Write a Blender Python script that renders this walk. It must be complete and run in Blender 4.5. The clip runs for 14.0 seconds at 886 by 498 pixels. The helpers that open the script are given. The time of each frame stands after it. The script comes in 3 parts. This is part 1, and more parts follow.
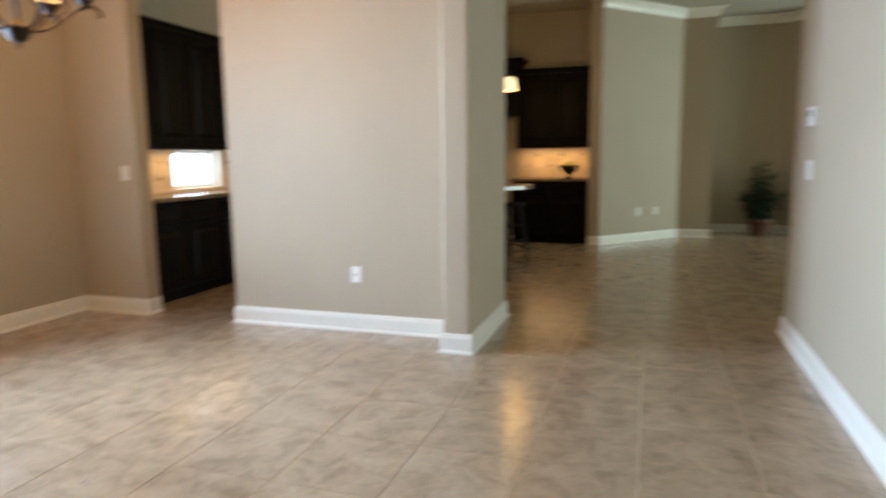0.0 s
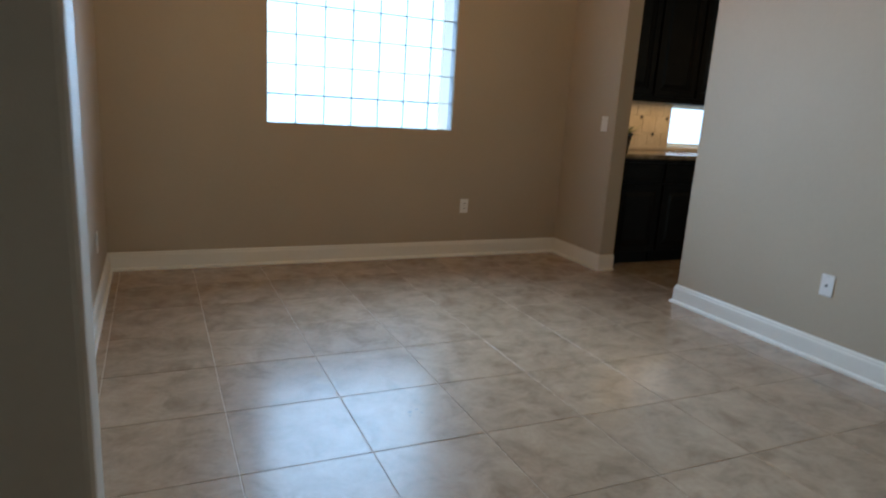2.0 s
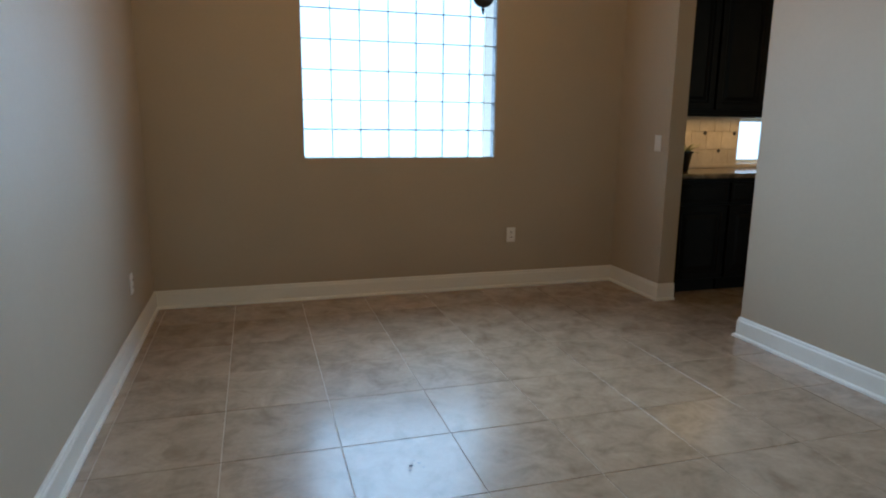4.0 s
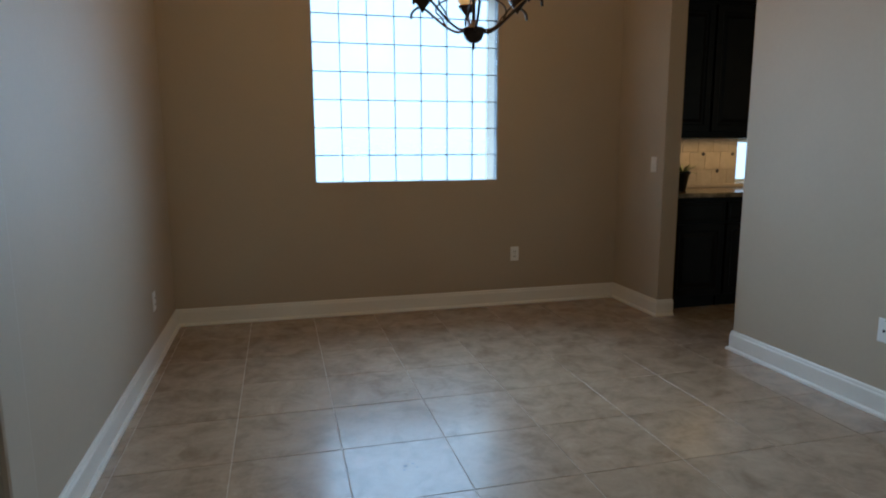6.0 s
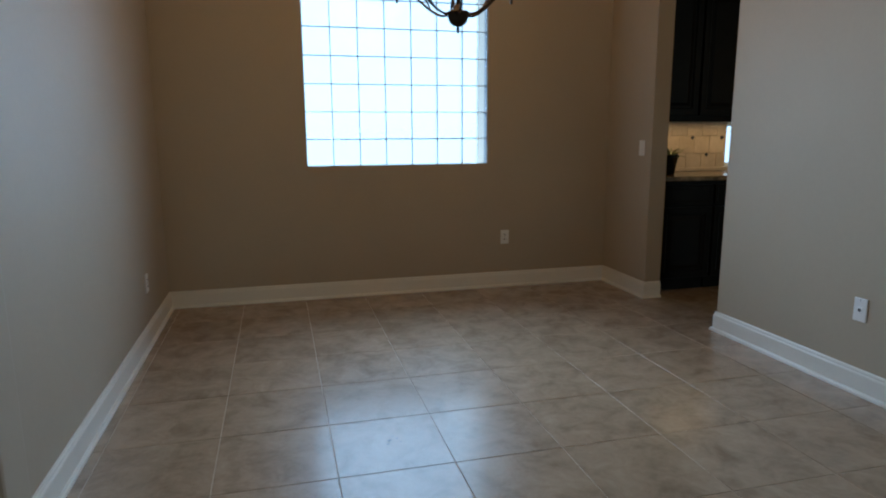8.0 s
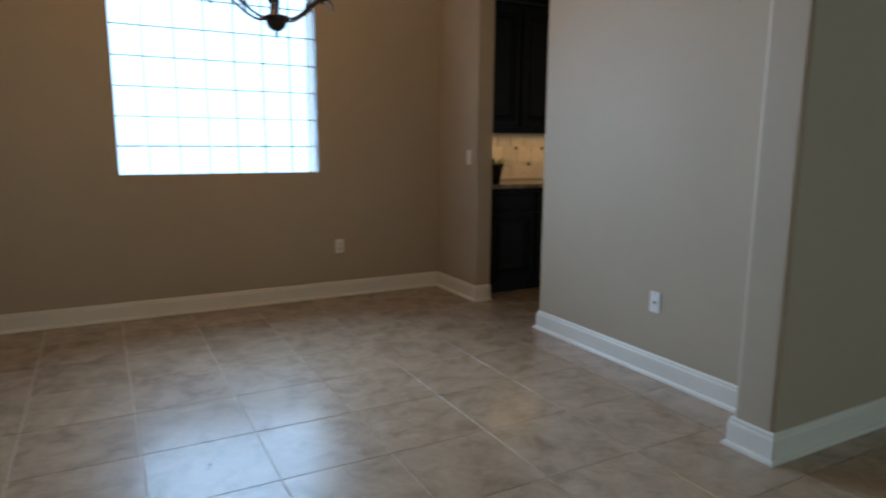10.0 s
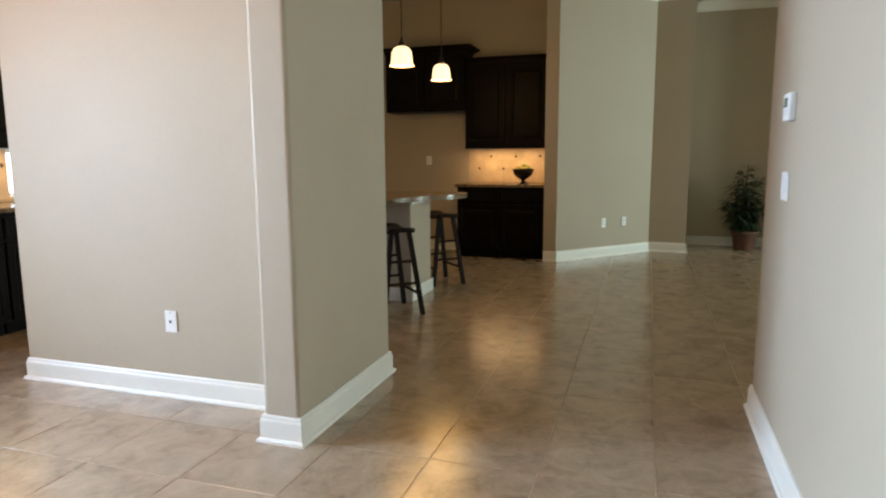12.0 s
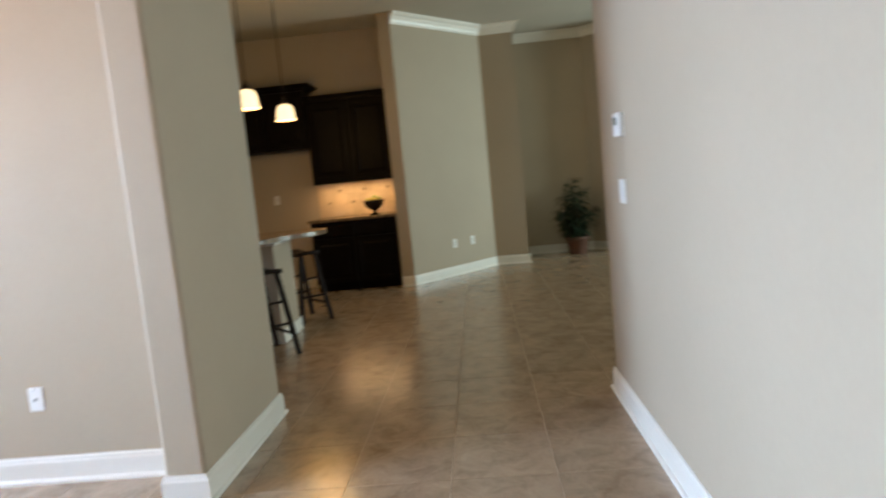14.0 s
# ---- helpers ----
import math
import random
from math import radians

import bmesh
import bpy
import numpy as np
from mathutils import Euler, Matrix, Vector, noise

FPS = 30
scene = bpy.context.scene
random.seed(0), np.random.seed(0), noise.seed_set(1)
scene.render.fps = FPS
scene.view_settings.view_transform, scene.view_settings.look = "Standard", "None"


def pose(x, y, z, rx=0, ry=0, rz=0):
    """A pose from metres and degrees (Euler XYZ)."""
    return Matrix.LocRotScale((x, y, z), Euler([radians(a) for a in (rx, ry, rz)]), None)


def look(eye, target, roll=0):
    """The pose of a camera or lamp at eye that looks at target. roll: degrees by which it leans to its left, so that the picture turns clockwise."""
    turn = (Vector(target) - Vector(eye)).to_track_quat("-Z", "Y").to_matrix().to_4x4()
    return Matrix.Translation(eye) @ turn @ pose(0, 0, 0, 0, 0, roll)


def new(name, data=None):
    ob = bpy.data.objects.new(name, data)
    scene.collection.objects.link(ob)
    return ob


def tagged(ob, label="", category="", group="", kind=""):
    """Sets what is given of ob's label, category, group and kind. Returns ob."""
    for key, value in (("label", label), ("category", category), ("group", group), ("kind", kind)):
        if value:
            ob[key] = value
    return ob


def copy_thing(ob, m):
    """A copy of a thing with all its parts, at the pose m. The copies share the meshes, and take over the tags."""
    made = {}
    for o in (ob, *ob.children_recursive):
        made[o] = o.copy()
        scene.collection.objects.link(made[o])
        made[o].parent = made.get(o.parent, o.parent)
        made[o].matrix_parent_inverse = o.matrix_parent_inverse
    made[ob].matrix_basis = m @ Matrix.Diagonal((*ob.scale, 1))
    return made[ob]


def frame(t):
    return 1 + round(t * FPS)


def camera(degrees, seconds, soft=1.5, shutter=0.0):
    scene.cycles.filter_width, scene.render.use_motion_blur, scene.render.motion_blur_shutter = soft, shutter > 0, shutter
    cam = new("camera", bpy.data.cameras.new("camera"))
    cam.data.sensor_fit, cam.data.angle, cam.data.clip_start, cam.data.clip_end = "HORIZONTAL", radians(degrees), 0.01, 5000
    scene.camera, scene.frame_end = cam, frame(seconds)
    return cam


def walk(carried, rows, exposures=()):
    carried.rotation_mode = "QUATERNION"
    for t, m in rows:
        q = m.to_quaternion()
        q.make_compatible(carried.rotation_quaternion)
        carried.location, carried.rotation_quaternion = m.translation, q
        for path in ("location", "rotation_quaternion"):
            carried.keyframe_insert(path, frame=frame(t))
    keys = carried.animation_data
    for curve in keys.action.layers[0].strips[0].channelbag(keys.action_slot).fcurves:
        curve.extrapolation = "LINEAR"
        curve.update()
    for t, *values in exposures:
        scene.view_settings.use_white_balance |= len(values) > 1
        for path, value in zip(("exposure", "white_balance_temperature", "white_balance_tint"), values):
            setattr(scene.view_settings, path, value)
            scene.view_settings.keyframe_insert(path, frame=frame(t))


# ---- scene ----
cam = camera(69.7, 14.0, 2.0, 0.5)

PATH = [
    (0, (-1.555, -2.293, 1.243), (0.328, -1.681, 0.96), -0.7),
    (0.5, (-1.399, -2.39, 1.208), (0.193, -1.227, 0.874), 1.7),
    (1, (-1.142, -2.36, 1.257), (0.296, -1.005, 0.954), 1.9),
    (1.5, (-0.894, -2.335, 1.284), (0.353, -0.819, 0.899), 1.8),
    (2, (-0.676, -2.411, 1.231), (0.141, -0.64, 0.786), 3.6),
    (2.5, (-0.509, -2.362, 1.227), (0.26, -0.589, 0.711), 0.6),
    (3, (-0.351, -2.275, 1.245), (0.3, -0.438, 0.796), 2.7),
    (5.5, (-0.25, -2.583, 1.289), (0.207, -0.667, 0.941), -2.0),
    (6, (-0.219, -2.609, 1.293), (0.273, -0.697, 0.975), -0.2),
    (6.5, (-0.193, -2.632, 1.288), (0.29, -0.722, 0.943), 0.7),
    (7, (-0.188, -2.65, 1.282), (0.283, -0.741, 0.914), -0.0),
    (9.5, (-0.09, -2.719, 1.277), (0.596, -0.869, 0.946), -1.1),
    (10, (-0.071, -2.715, 1.268), (0.866, -0.979, 0.938), 0.4),
    (10.5, (-0.085, -2.682, 1.276), (1.136, -1.124, 0.989), -0.4),
    (11, (-0.082, -2.638, 1.292), (1.533, -1.484, 1.047), -1.2),
    (11.5, (-0.06, -2.628, 1.273), (1.768, -1.878, 0.964), -2.4),
    (12, (-0.126, -2.668, 1.272), (1.759, -2.062, 0.985), -0.3),
    (12.5, (-0.218, -2.698, 1.264), (1.695, -2.171, 1.014), -2.2),
    (13, (-0.287, -2.694, 1.263), (1.654, -2.281, 1.014), -2.0),
    (13.5, (-0.327, -2.635, 1.285), (1.619, -2.231, 1.062), -0.6),
    (14, (-0.322, -2.506, 1.279), (1.663, -2.383, 1.066), -5.5),
]
EXPOSURES = [(0.0, -1.08, 5400, 9), (0.5, -1.35, 5280, 8), (1.0, -1.7, 5130, 7), (1.5, -2.02, 5050, 6), (2.0, -2.28, 5000, 5), (3.0, -2.36, 4980, 4),
             (5.5, -2.72, 4980, 4), (6.5, -2.84, 4980, 4), (9.5, -2.72, 4980, 4), (10.0, -2.52, 5000, 5), (10.5, -2.15, 5100, 6),
             (11.0, -1.45, 5350, 7), (11.5, -0.97, 5420, 8), (12.5, -0.94, 5320, 12), (14.0, -0.97, 5320, 13)]
walk(cam, [(t, look(e, a, r)) for t, e, a, r in PATH], EXPOSURES)

# ---- light ----
CEIL = 3.35
world = bpy.data.worlds.new("world")
scene.world = world
world.use_nodes = True
wn = world.node_tree.nodes
sky = wn.new("ShaderNodeTexSky")
sky.sky_type = "NISHITA"
sky.sun_disc = False
sky.sun_elevation = radians(50)
sky.sun_rotation = radians(90)
wn["Background"].inputs["Strength"].default_value = 0.1
world.node_tree.links.new(sky.outputs[0], wn["Background"].inputs["Color"])

sun_data = bpy.data.lights.new("sun", "SUN")
sun_data.energy, sun_data.angle, sun_data.color = 3.0, radians(0.5), (1, 0.95, 0.88)
sun = new("sun", sun_data)
sun.matrix_world = look((20, 0, 24), (0, 0, 0))


def area(name, eye, target, w, h, watts, color, spread=180):
    d = bpy.data.lights.new(name, "AREA")
    d.shape, d.size, d.size_y, d.energy, d.color, d.spread = "RECTANGLE", w, h, watts, color, radians(spread)
    ob = new(name, d)
    ob.matrix_world = look(eye, target)
    return ob


def point(name, at, watts, color, radius=0.05):
    d = bpy.data.lights.new(name, "POINT")
    d.energy, d.color, d.shadow_soft_size = watts, color, radius
    ob = new(name, d)
    ob.location = at
    return ob


DAY = (0.72, 0.88, 1.0)
WARM = (1.0, 0.56, 0.19)
area("dining_window_light", (0.777, 3.1, 1.85), (0.777, 0, 0.35), 3.2, 2.5, 1950, DAY, 118)
area("living_window_light", (7.6, -9.1, 1.6), (7.6, 0, 1.2), 1.8, 2.4, 520, (0.90, 1.0, 0.80))
area("pantry_window_light", (4.17, 2.46, 1.17), (4.17, 0, 1.17), 0.8, 0.45, 30, DAY)
area("kitchen_counter_light", (7.98, -0.93, 1.37), (8.02, -0.93, 0), 0.9, 0.05, 12, WARM)
area("pantry_counter_light", (3.6, 2.05, 1.34), (3.6, 2.1, 0), 1.6, 0.05, 12, WARM)

# ---- materials ----


def mat(name):
    m = bpy.data.materials.new(name)
    m.use_nodes = True
    nt = m.node_tree
    return m, nt, nt.nodes["Principled BSDF"]


def node(nt, kind, **values):
    n = nt.nodes.new(kind)
    for k, v in values.items():
        n.inputs[k.replace("_", " ")].default_value = v
    return n


def mottled(name, c0, c1, scale=4.0, rough=0.5, bump=0.0, bump_scale=120.0, metal=0.0, fine=40.0, spec=0.5, detail=5.0):
    """Two colours mixed by noise at two scales, with a fine bump."""
    m, nt, b = mat(name)
    pos = nt.nodes.new("ShaderNodeNewGeometry")
    big = node(nt, "ShaderNodeTexNoise", Scale=scale, Detail=detail)
    small = node(nt, "ShaderNodeTexNoise", Scale=fine, Detail=3.0)
    add = nt.nodes.new("ShaderNodeMath")
    add.operation = "MULTIPLY_ADD"
    add.inputs[1].default_value = 0.35
    ramp = nt.nodes.new("ShaderNodeValToRGB")
    ramp.color_ramp.elements[0].position, ramp.color_ramp.elements[1].position = 0.42, 0.92
    ramp.color_ramp.elements[0].color, ramp.color_ramp.elements[1].color = (*c0, 1), (*c1, 1)
    L = nt.links.new
    L(pos.outputs["Position"], big.inputs["Vector"])
    L(pos.outputs["Position"], small.inputs["Vector"])
    L(small.outputs[0], add.inputs[0])
    L(big.outputs[0], add.inputs[2])
    L(add.outputs[0], ramp.inputs[0])
    L(ramp.outputs[0], b.inputs["Base Color"])
    b.inputs["Roughness"].default_value = rough
    b.inputs["Metallic"].default_value = metal
    b.inputs["Specular IOR Level"].default_value = spec
    if bump:
        bn = node(nt, "ShaderNodeTexNoise", Scale=bump_scale, Detail=2.0)
        bu = node(nt, "ShaderNodeBump", Strength=bump, Distance=0.002)
        L(pos.outputs["Position"], bn.inputs["Vector"])
        L(bn.outputs[0], bu.inputs["Height"])
        L(bu.outputs[0], b.inputs["Normal"])
    return m


def glow(name, color, strength):
    m, nt, b = mat(name)
    b.inputs["Base Color"].default_value = (*color, 1)
    b.inputs["Emission Color"].default_value = (*color, 1)
    b.inputs["Emission Strength"].default_value = strength
    b.inputs["Roughness"].default_value = 0.3
    return m


PAINT = mottled("wall_paint", (0.402, 0.338, 0.248), (0.432, 0.366, 0.271), 1.2, 0.62, 0.15, 220.0, spec=0.3)
CEILING = mottled("ceiling_paint", (0.44, 0.42, 0.35), (0.48, 0.455, 0.385), 1.5, 0.8, 0.3, 150.0, spec=0.2)
TRIM = mottled("trim_paint", (0.74, 0.715, 0.645), (0.80, 0.775, 0.705), 2.0, 0.35, 0.05, 60.0)
GROUT = mottled("grout", (0.46, 0.365, 0.27), (0.54, 0.44, 0.33), 6.0, 0.95, 0.3, 300.0, spec=0.1)
ESPRESSO = mottled("espresso_wood", (0.004, 0.003, 0.0027), (0.008, 0.0058, 0.0048), 9.0, 0.38, 0.1, 160.0, spec=0.06)
STOOLWOOD = mottled("stool_wood", (0.010, 0.007, 0.006), (0.018, 0.012, 0.009), 14.0, 0.5, 0.1, 160.0, spec=0.12)
GRANITE = mottled("granite", (0.05, 0.033, 0.02), (0.27, 0.18, 0.10), 22.0, 0.12, fine=160.0, detail=9.0)
SPLASH = mottled("backsplash_stone", (0.47, 0.355, 0.22), (0.62, 0.49, 0.32), 7.0, 0.5, 0.2, 90.0)
ACCENT = mottled("accent_tile", (0.02, 0.014, 0.01), (0.05, 0.035, 0.025), 40.0, 0.3)
PLASTIC = mottled("white_plastic", (0.78, 0.78, 0.76), (0.82, 0.82, 0.80), 20.0, 0.35)
SLOT = mottled("outlet_slot", (0.03, 0.03, 0.03), (0.05, 0.05, 0.05), 50.0, 0.6)
SCREEN = mottled("thermostat_screen", (0.10, 0.12, 0.11), (0.14, 0.16, 0.15), 60.0, 0.2)
BRONZE = mottled("dark_bronze", (0.018, 0.012, 0.009), (0.045, 0.030, 0.020), 30.0, 0.38, 0.1, 120.0, metal=0.75)
LEAF = mottled("leaf", (0.010, 0.022, 0.009), (0.028, 0.05, 0.018), 12.0, 0.5)
SPIKE = mottled("spiky_leaf", (0.20, 0.22, 0.06), (0.36, 0.34, 0.12), 30.0, 0.5)
BARK = mottled("bark", (0.06, 0.04, 0.025), (0.12, 0.08, 0.05), 40.0, 0.8, 0.4, 80.0)
BASKET = mottled("terracotta", (0.08, 0.034, 0.02), (0.15, 0.068, 0.038), 18.0, 0.7, 0.4, 140.0)
SOIL = mottled("soil", (0.02, 0.014, 0.01), (0.05, 0.035, 0.025), 60.0, 0.95, 0.6, 120.0)
BOWLMAT = mottled("black_glaze", (0.008, 0.007, 0.006), (0.016, 0.013, 0.011), 20.0, 0.22)
LEMON = mottled("fruit_skin", (0.55, 0.42, 0.04), (0.62, 0.55, 0.08), 25.0, 0.45, 0.3, 200.0)
LIME = mottled("green_fruit_skin", (0.22, 0.33, 0.04), (0.32, 0.42, 0.07), 25.0, 0.45, 0.3, 200.0)
MORTAR = mottled("mortar", (0.10, 0.10, 0.11), (0.20, 0.20, 0.21), 30.0, 0.9, 0.2, 200.0)
GROUND = mottled("ground_grass", (0.05, 0.08, 0.03), (0.10, 0.12, 0.06), 0.6, 0.95)
PENDANT = glow("pendant_glass", (1.0, 0.68, 0.30), 3.4)
AMBER = glow("amber_glass", (1.0, 0.56, 0.16), 3.0)
STRIP = glow("strip_diffuser", (1.0, 0.72, 0.4), 3.0)


def tile_material():
    m, nt, b = mat("floor_tile")
    L = nt.links.new
    geo = nt.nodes.new("ShaderNodeNewGeometry")
    info = nt.nodes.new("ShaderNodeObjectInfo")
    rnd = nt.nodes.new("ShaderNodeMath")
    rnd.operation = "ADD"
    L(info.outputs["Random"], rnd.inputs[0])
    L(geo.outputs["Random Per Island"], rnd.inputs[1])
    shift = nt.nodes.new("ShaderNodeVectorMath")
    shift.operation = "MULTIPLY_ADD"
    shift.inputs[1].default_value = (37.0, 61.0, 23.0)
    L(rnd.outputs[0], shift.inputs[0])
    L(geo.outputs["Position"], shift.inputs[2])
    big = node(nt, "ShaderNodeTexNoise", Scale=6.5, Detail=8.0, Roughness=0.66, Distortion=0.5)
    fine = node(nt, "ShaderNodeTexNoise", Scale=38.0, Detail=4.0)
    L(shift.outputs[0], big.inputs["Vector"])
    L(shift.outputs[0], fine.inputs["Vector"])
    ramp = nt.nodes.new("ShaderNodeValToRGB")
    e = ramp.color_ramp.elements
    e[0].position, e[0].color = 0.28, (0.222, 0.150, 0.088, 1)
    e[1].position, e[1].color = 0.76, (0.43, 0.322, 0.213, 1)
    mid = e.new(0.5)
    mid.color = (0.330, 0.238, 0.152, 1)
    add = nt.nodes.new("ShaderNodeMath")
    add.operation = "MULTIPLY_ADD"
    add.inputs[1].default_value = 0.16
    sub = nt.nodes.new("ShaderNodeMath")
    sub.operation = "SUBTRACT"
    sub.inputs[1].default_value = 0.08
    L(fine.outputs[0], add.inputs[0])
    L(big.outputs[0], add.inputs[2])
    L(add.outputs[0], sub.inputs[0])
    L(sub.outputs[0], ramp.inputs[0])
    hsv = nt.nodes.new("ShaderNodeHueSaturation")
    val = nt.nodes.new("ShaderNodeMapRange")
    val.inputs["From Max"].default_value = 2.0
    val.inputs["To Min"].default_value, val.inputs["To Max"].default_value = 0.93, 1.07
    L(rnd.outputs[0], val.inputs[0])
    L(val.outputs[0], hsv.inputs["Value"])
    L(ramp.outputs[0], hsv.inputs["Color"])
    L(hsv.outputs[0], b.inputs["Base Color"])
    rr = nt.nodes.new("ShaderNodeMapRange")
    rr.inputs["To Min"].default_value, rr.inputs["To Max"].default_value = 0.18, 0.245
    soft = node(nt, "ShaderNodeTexNoise", Scale=3.0, Detail=2.0)
    L(shift.outputs[0], soft.inputs["Vector"])
    L(soft.outputs[0], rr.inputs[0])
    L(rr.outputs[0], b.inputs["Roughness"])
    b.inputs["Specular IOR Level"].default_value = 1.0
    b.inputs["IOR"].default_value = 1.62
    bu = node(nt, "ShaderNodeBump", Strength=0.06, Distance=0.002)
    L(soft.outputs[0], bu.inputs["Height"])
    L(bu.outputs[0], b.inputs["Normal"])
    return m


TILE = tile_material()


def glass_material(name, rough, wave=0.0):
    m, nt, b = mat(name)
    b.inputs["Base Color"].default_value = (0.97, 0.99, 1.0, 1)
    b.inputs["Transmission Weight"].default_value = 1.0
    b.inputs["Roughness"].default_value = rough
    b.inputs["IOR"].default_value = 1.2
    if wave:
        geo = nt.nodes.new("ShaderNodeNewGeometry")
        n = node(nt, "ShaderNodeTexNoise", Scale=22.0, Detail=1.0)
        bu = node(nt, "ShaderNodeBump", Strength=wave, Distance=0.01)
        nt.links.new(geo.outputs["Position"], n.inputs["Vector"])
        nt.links.new(n.outputs[0], bu.inputs["Height"])
        nt.links.new(bu.outputs[0], b.inputs["Normal"])
    return m


GLASSBLOCK = glass_material("glass_block", 0.12, 0.3)
PANE = glass_material("window_glass", 0.0)

# ---- mesh helpers ----


def finish(name, bm, material, smooth=False):
    me = bpy.data.meshes.new(name)
    bmesh.ops.recalc_face_normals(bm, faces=bm.faces)
    if smooth:
        for f in bm.faces:
            f.smooth = True
    bm.to_mesh(me)
    bm.free()
    me.materials.append(material)
    return new(name, me)


def part(name, bm, material, parent, label="", smooth=False):
    ob = finish(name, bm, material, smooth)
    ob.parent = parent
    if label:
        tagged(ob, label)
    return ob


def add_box(bm, x0, y0, z0, x1, y1, z1, bevel=0.0, upright_only=False):
    vs = [bm.verts.new((x, y, z)) for x in (x0, x1) for y in (y0, y1) for z in (z0, z1)]
    fs = [bm.faces.new([vs[i] for i in q]) for q in
          ((0, 1, 3, 2), (4, 6, 7, 5), (0, 4, 5, 1), (2, 3, 7, 6), (0, 2, 6, 4), (1, 5, 7, 3))]
    if bevel:
        es = {e for f in fs for e in f.edges}
        if upright_only:
            es = {e for e in es if abs(e.verts[0].co.z - e.verts[1].co.z) > 1e-6}
        bmesh.ops.bevel(bm, geom=list(es), offset=bevel, segments=3 if upright_only else 2, affect="EDGES", profile=0.5)
    return bm


def box(x0, y0, z0, x1, y1, z1, bevel=0.0, upright_only=False):
    return add_box(bmesh.new(), x0, y0, z0, x1, y1, z1, bevel, upright_only)


def prism(pts, z0, z1, bevel=0.0):
    """An upright prism over a plan outline."""
    bm = bmesh.new()
    lo = [bm.verts.new((x, y, z0)) for x, y in pts]
    hi = [bm.verts.new((x, y, z1)) for x, y in pts]
    bm.faces.new(lo)
    bm.faces.new(hi)
    n = len(pts)
    for i in range(n):
        bm.faces.new((lo[i], lo[(i + 1) % n], hi[(i + 1) % n], hi[i]))
    if bevel:
        es = [e for e in bm.edges if abs(e.verts[0].co.z - e.verts[1].co.z) > 1e-6]
        bmesh.ops.bevel(bm, geom=es, offset=bevel, segments=3, affect="EDGES", profile=0.5)
    return bm


def slab(outline, axis, a0, a1):
    """A wall outline (u, z), thick from a0 to a1 along the axis."""
    bm = bmesh.new()
    put = (lambda a, u, z: (a, u, z)) if axis == "x" else (lambda a, u, z: (u, a, z))
    lo = [bm.verts.new(put(a0, u, z)) for u, z in outline]
    hi = [bm.verts.new(put(a1, u, z)) for u, z in outline]
    bm.faces.new(lo)
    bm.faces.new(hi)
    n = len(outline)
    for i in range(n):
        bm.faces.new((lo[i], lo[(i + 1) % n], hi[(i + 1) % n], hi[i]))
    return bm


def lathe(profile, n=24, z=0.0, closed=False, bm=None, at=(0, 0)):
    bm = bm or bmesh.new()
    rings = []
    for r, h in profile:
        rings.append([bm.verts.new((at[0] + r * math.cos(2 * math.pi * i / n), at[1] + r * math.sin(2 * math.pi * i / n), z + h)) for i in range(n)])
    for a, b in zip(rings, rings[1:]):
        for i in range(n):
            bm.faces.new((a[i], a[(i + 1) % n], b[(i + 1) % n], b[i]))
    if closed:
        bm.faces.new(rings[0])
        bm.faces.new(rings[-1])
    return bm


def tube(points, radii, n=8, bm=None):
    """A round bar along points; radii is one number or one a point."""
    bm = bm or bmesh.new()
    pts = [Vector(p) for p in points]
    if not isinstance(radii, (list, tuple)):
        radii = [radii] * len(pts)
    rings, side = [], None
    for i, p in enumerate(pts):
        d = (pts[min(i + 1, len(pts) - 1)] - pts[max(i - 1, 0)]).normalized()
        if side is None:
            side = d.orthogonal().normalized()
        side = (side - d * side.dot(d)).normalized()
        up = d.cross(side)
        rings.append([bm.verts.new(p + radii[i] * (side * math.cos(2 * math.pi * k / n) + up * math.sin(2 * math.pi * k / n))) for k in range(n)])
    for a, b in zip(rings, rings[1:]):
        for k in range(n):
            bm.faces.new((a[k], a[(k + 1) % n], b[(k + 1) % n], b[k]))
    bm.faces.new(rings[0])
    bm.faces.new(rings[-1])
    return bm


def spline(ctrl, steps=8):
    """Catmull-Rom through the control points."""
    c = [Vector(p) for p in ctrl]
    c = [2 * c[0] - c[1], *c, 2 * c[-1] - c[-2]]
    out = []
    for i in range(1, len(c) - 2):
        for k in range(steps):
            t = k / steps
            out.append(0.5 * ((2 * c[i]) + (c[i + 1] - c[i - 1]) * t + (2 * c[i - 1] - 5 * c[i] + 4 * c[i + 1] - c[i + 2]) * t * t
                              + (3 * c[i] - c[i - 1] - 3 * c[i + 1] + c[i + 2]) * t ** 3))
    out.append(c[-2])
    return out


def thing(name, label, category, m=None, group=""):
    ob = new(name)
    ob.empty_display_size = 0.1
    if m is not None:
        ob.matrix_world = m
    return tagged(ob, label, category, group)


def structure(name, bm, material, label, category="wall"):
    return tagged(finish(name, bm, material), label, category, kind="structure")


# ---- structure: walls, ceiling ----
WALL = "taupe painted drywall with rounded corners"
YW, XL, XP, YH, YR, XR = 2.25, -0.985, 2.555, -1.237, -3.207, 3.28
WX0, WX1, WZ0, WZ1 = 0.053, 1.481, 1.027, 1.027 + 1.428
PX0, PX1, PZ0, PZ1 = 3.71, 4.45, 0.965, 1.35


def boxes(*dims):
    bm = bmesh.new()
    for d in dims:
        add_box(bm, *d)
    return bm


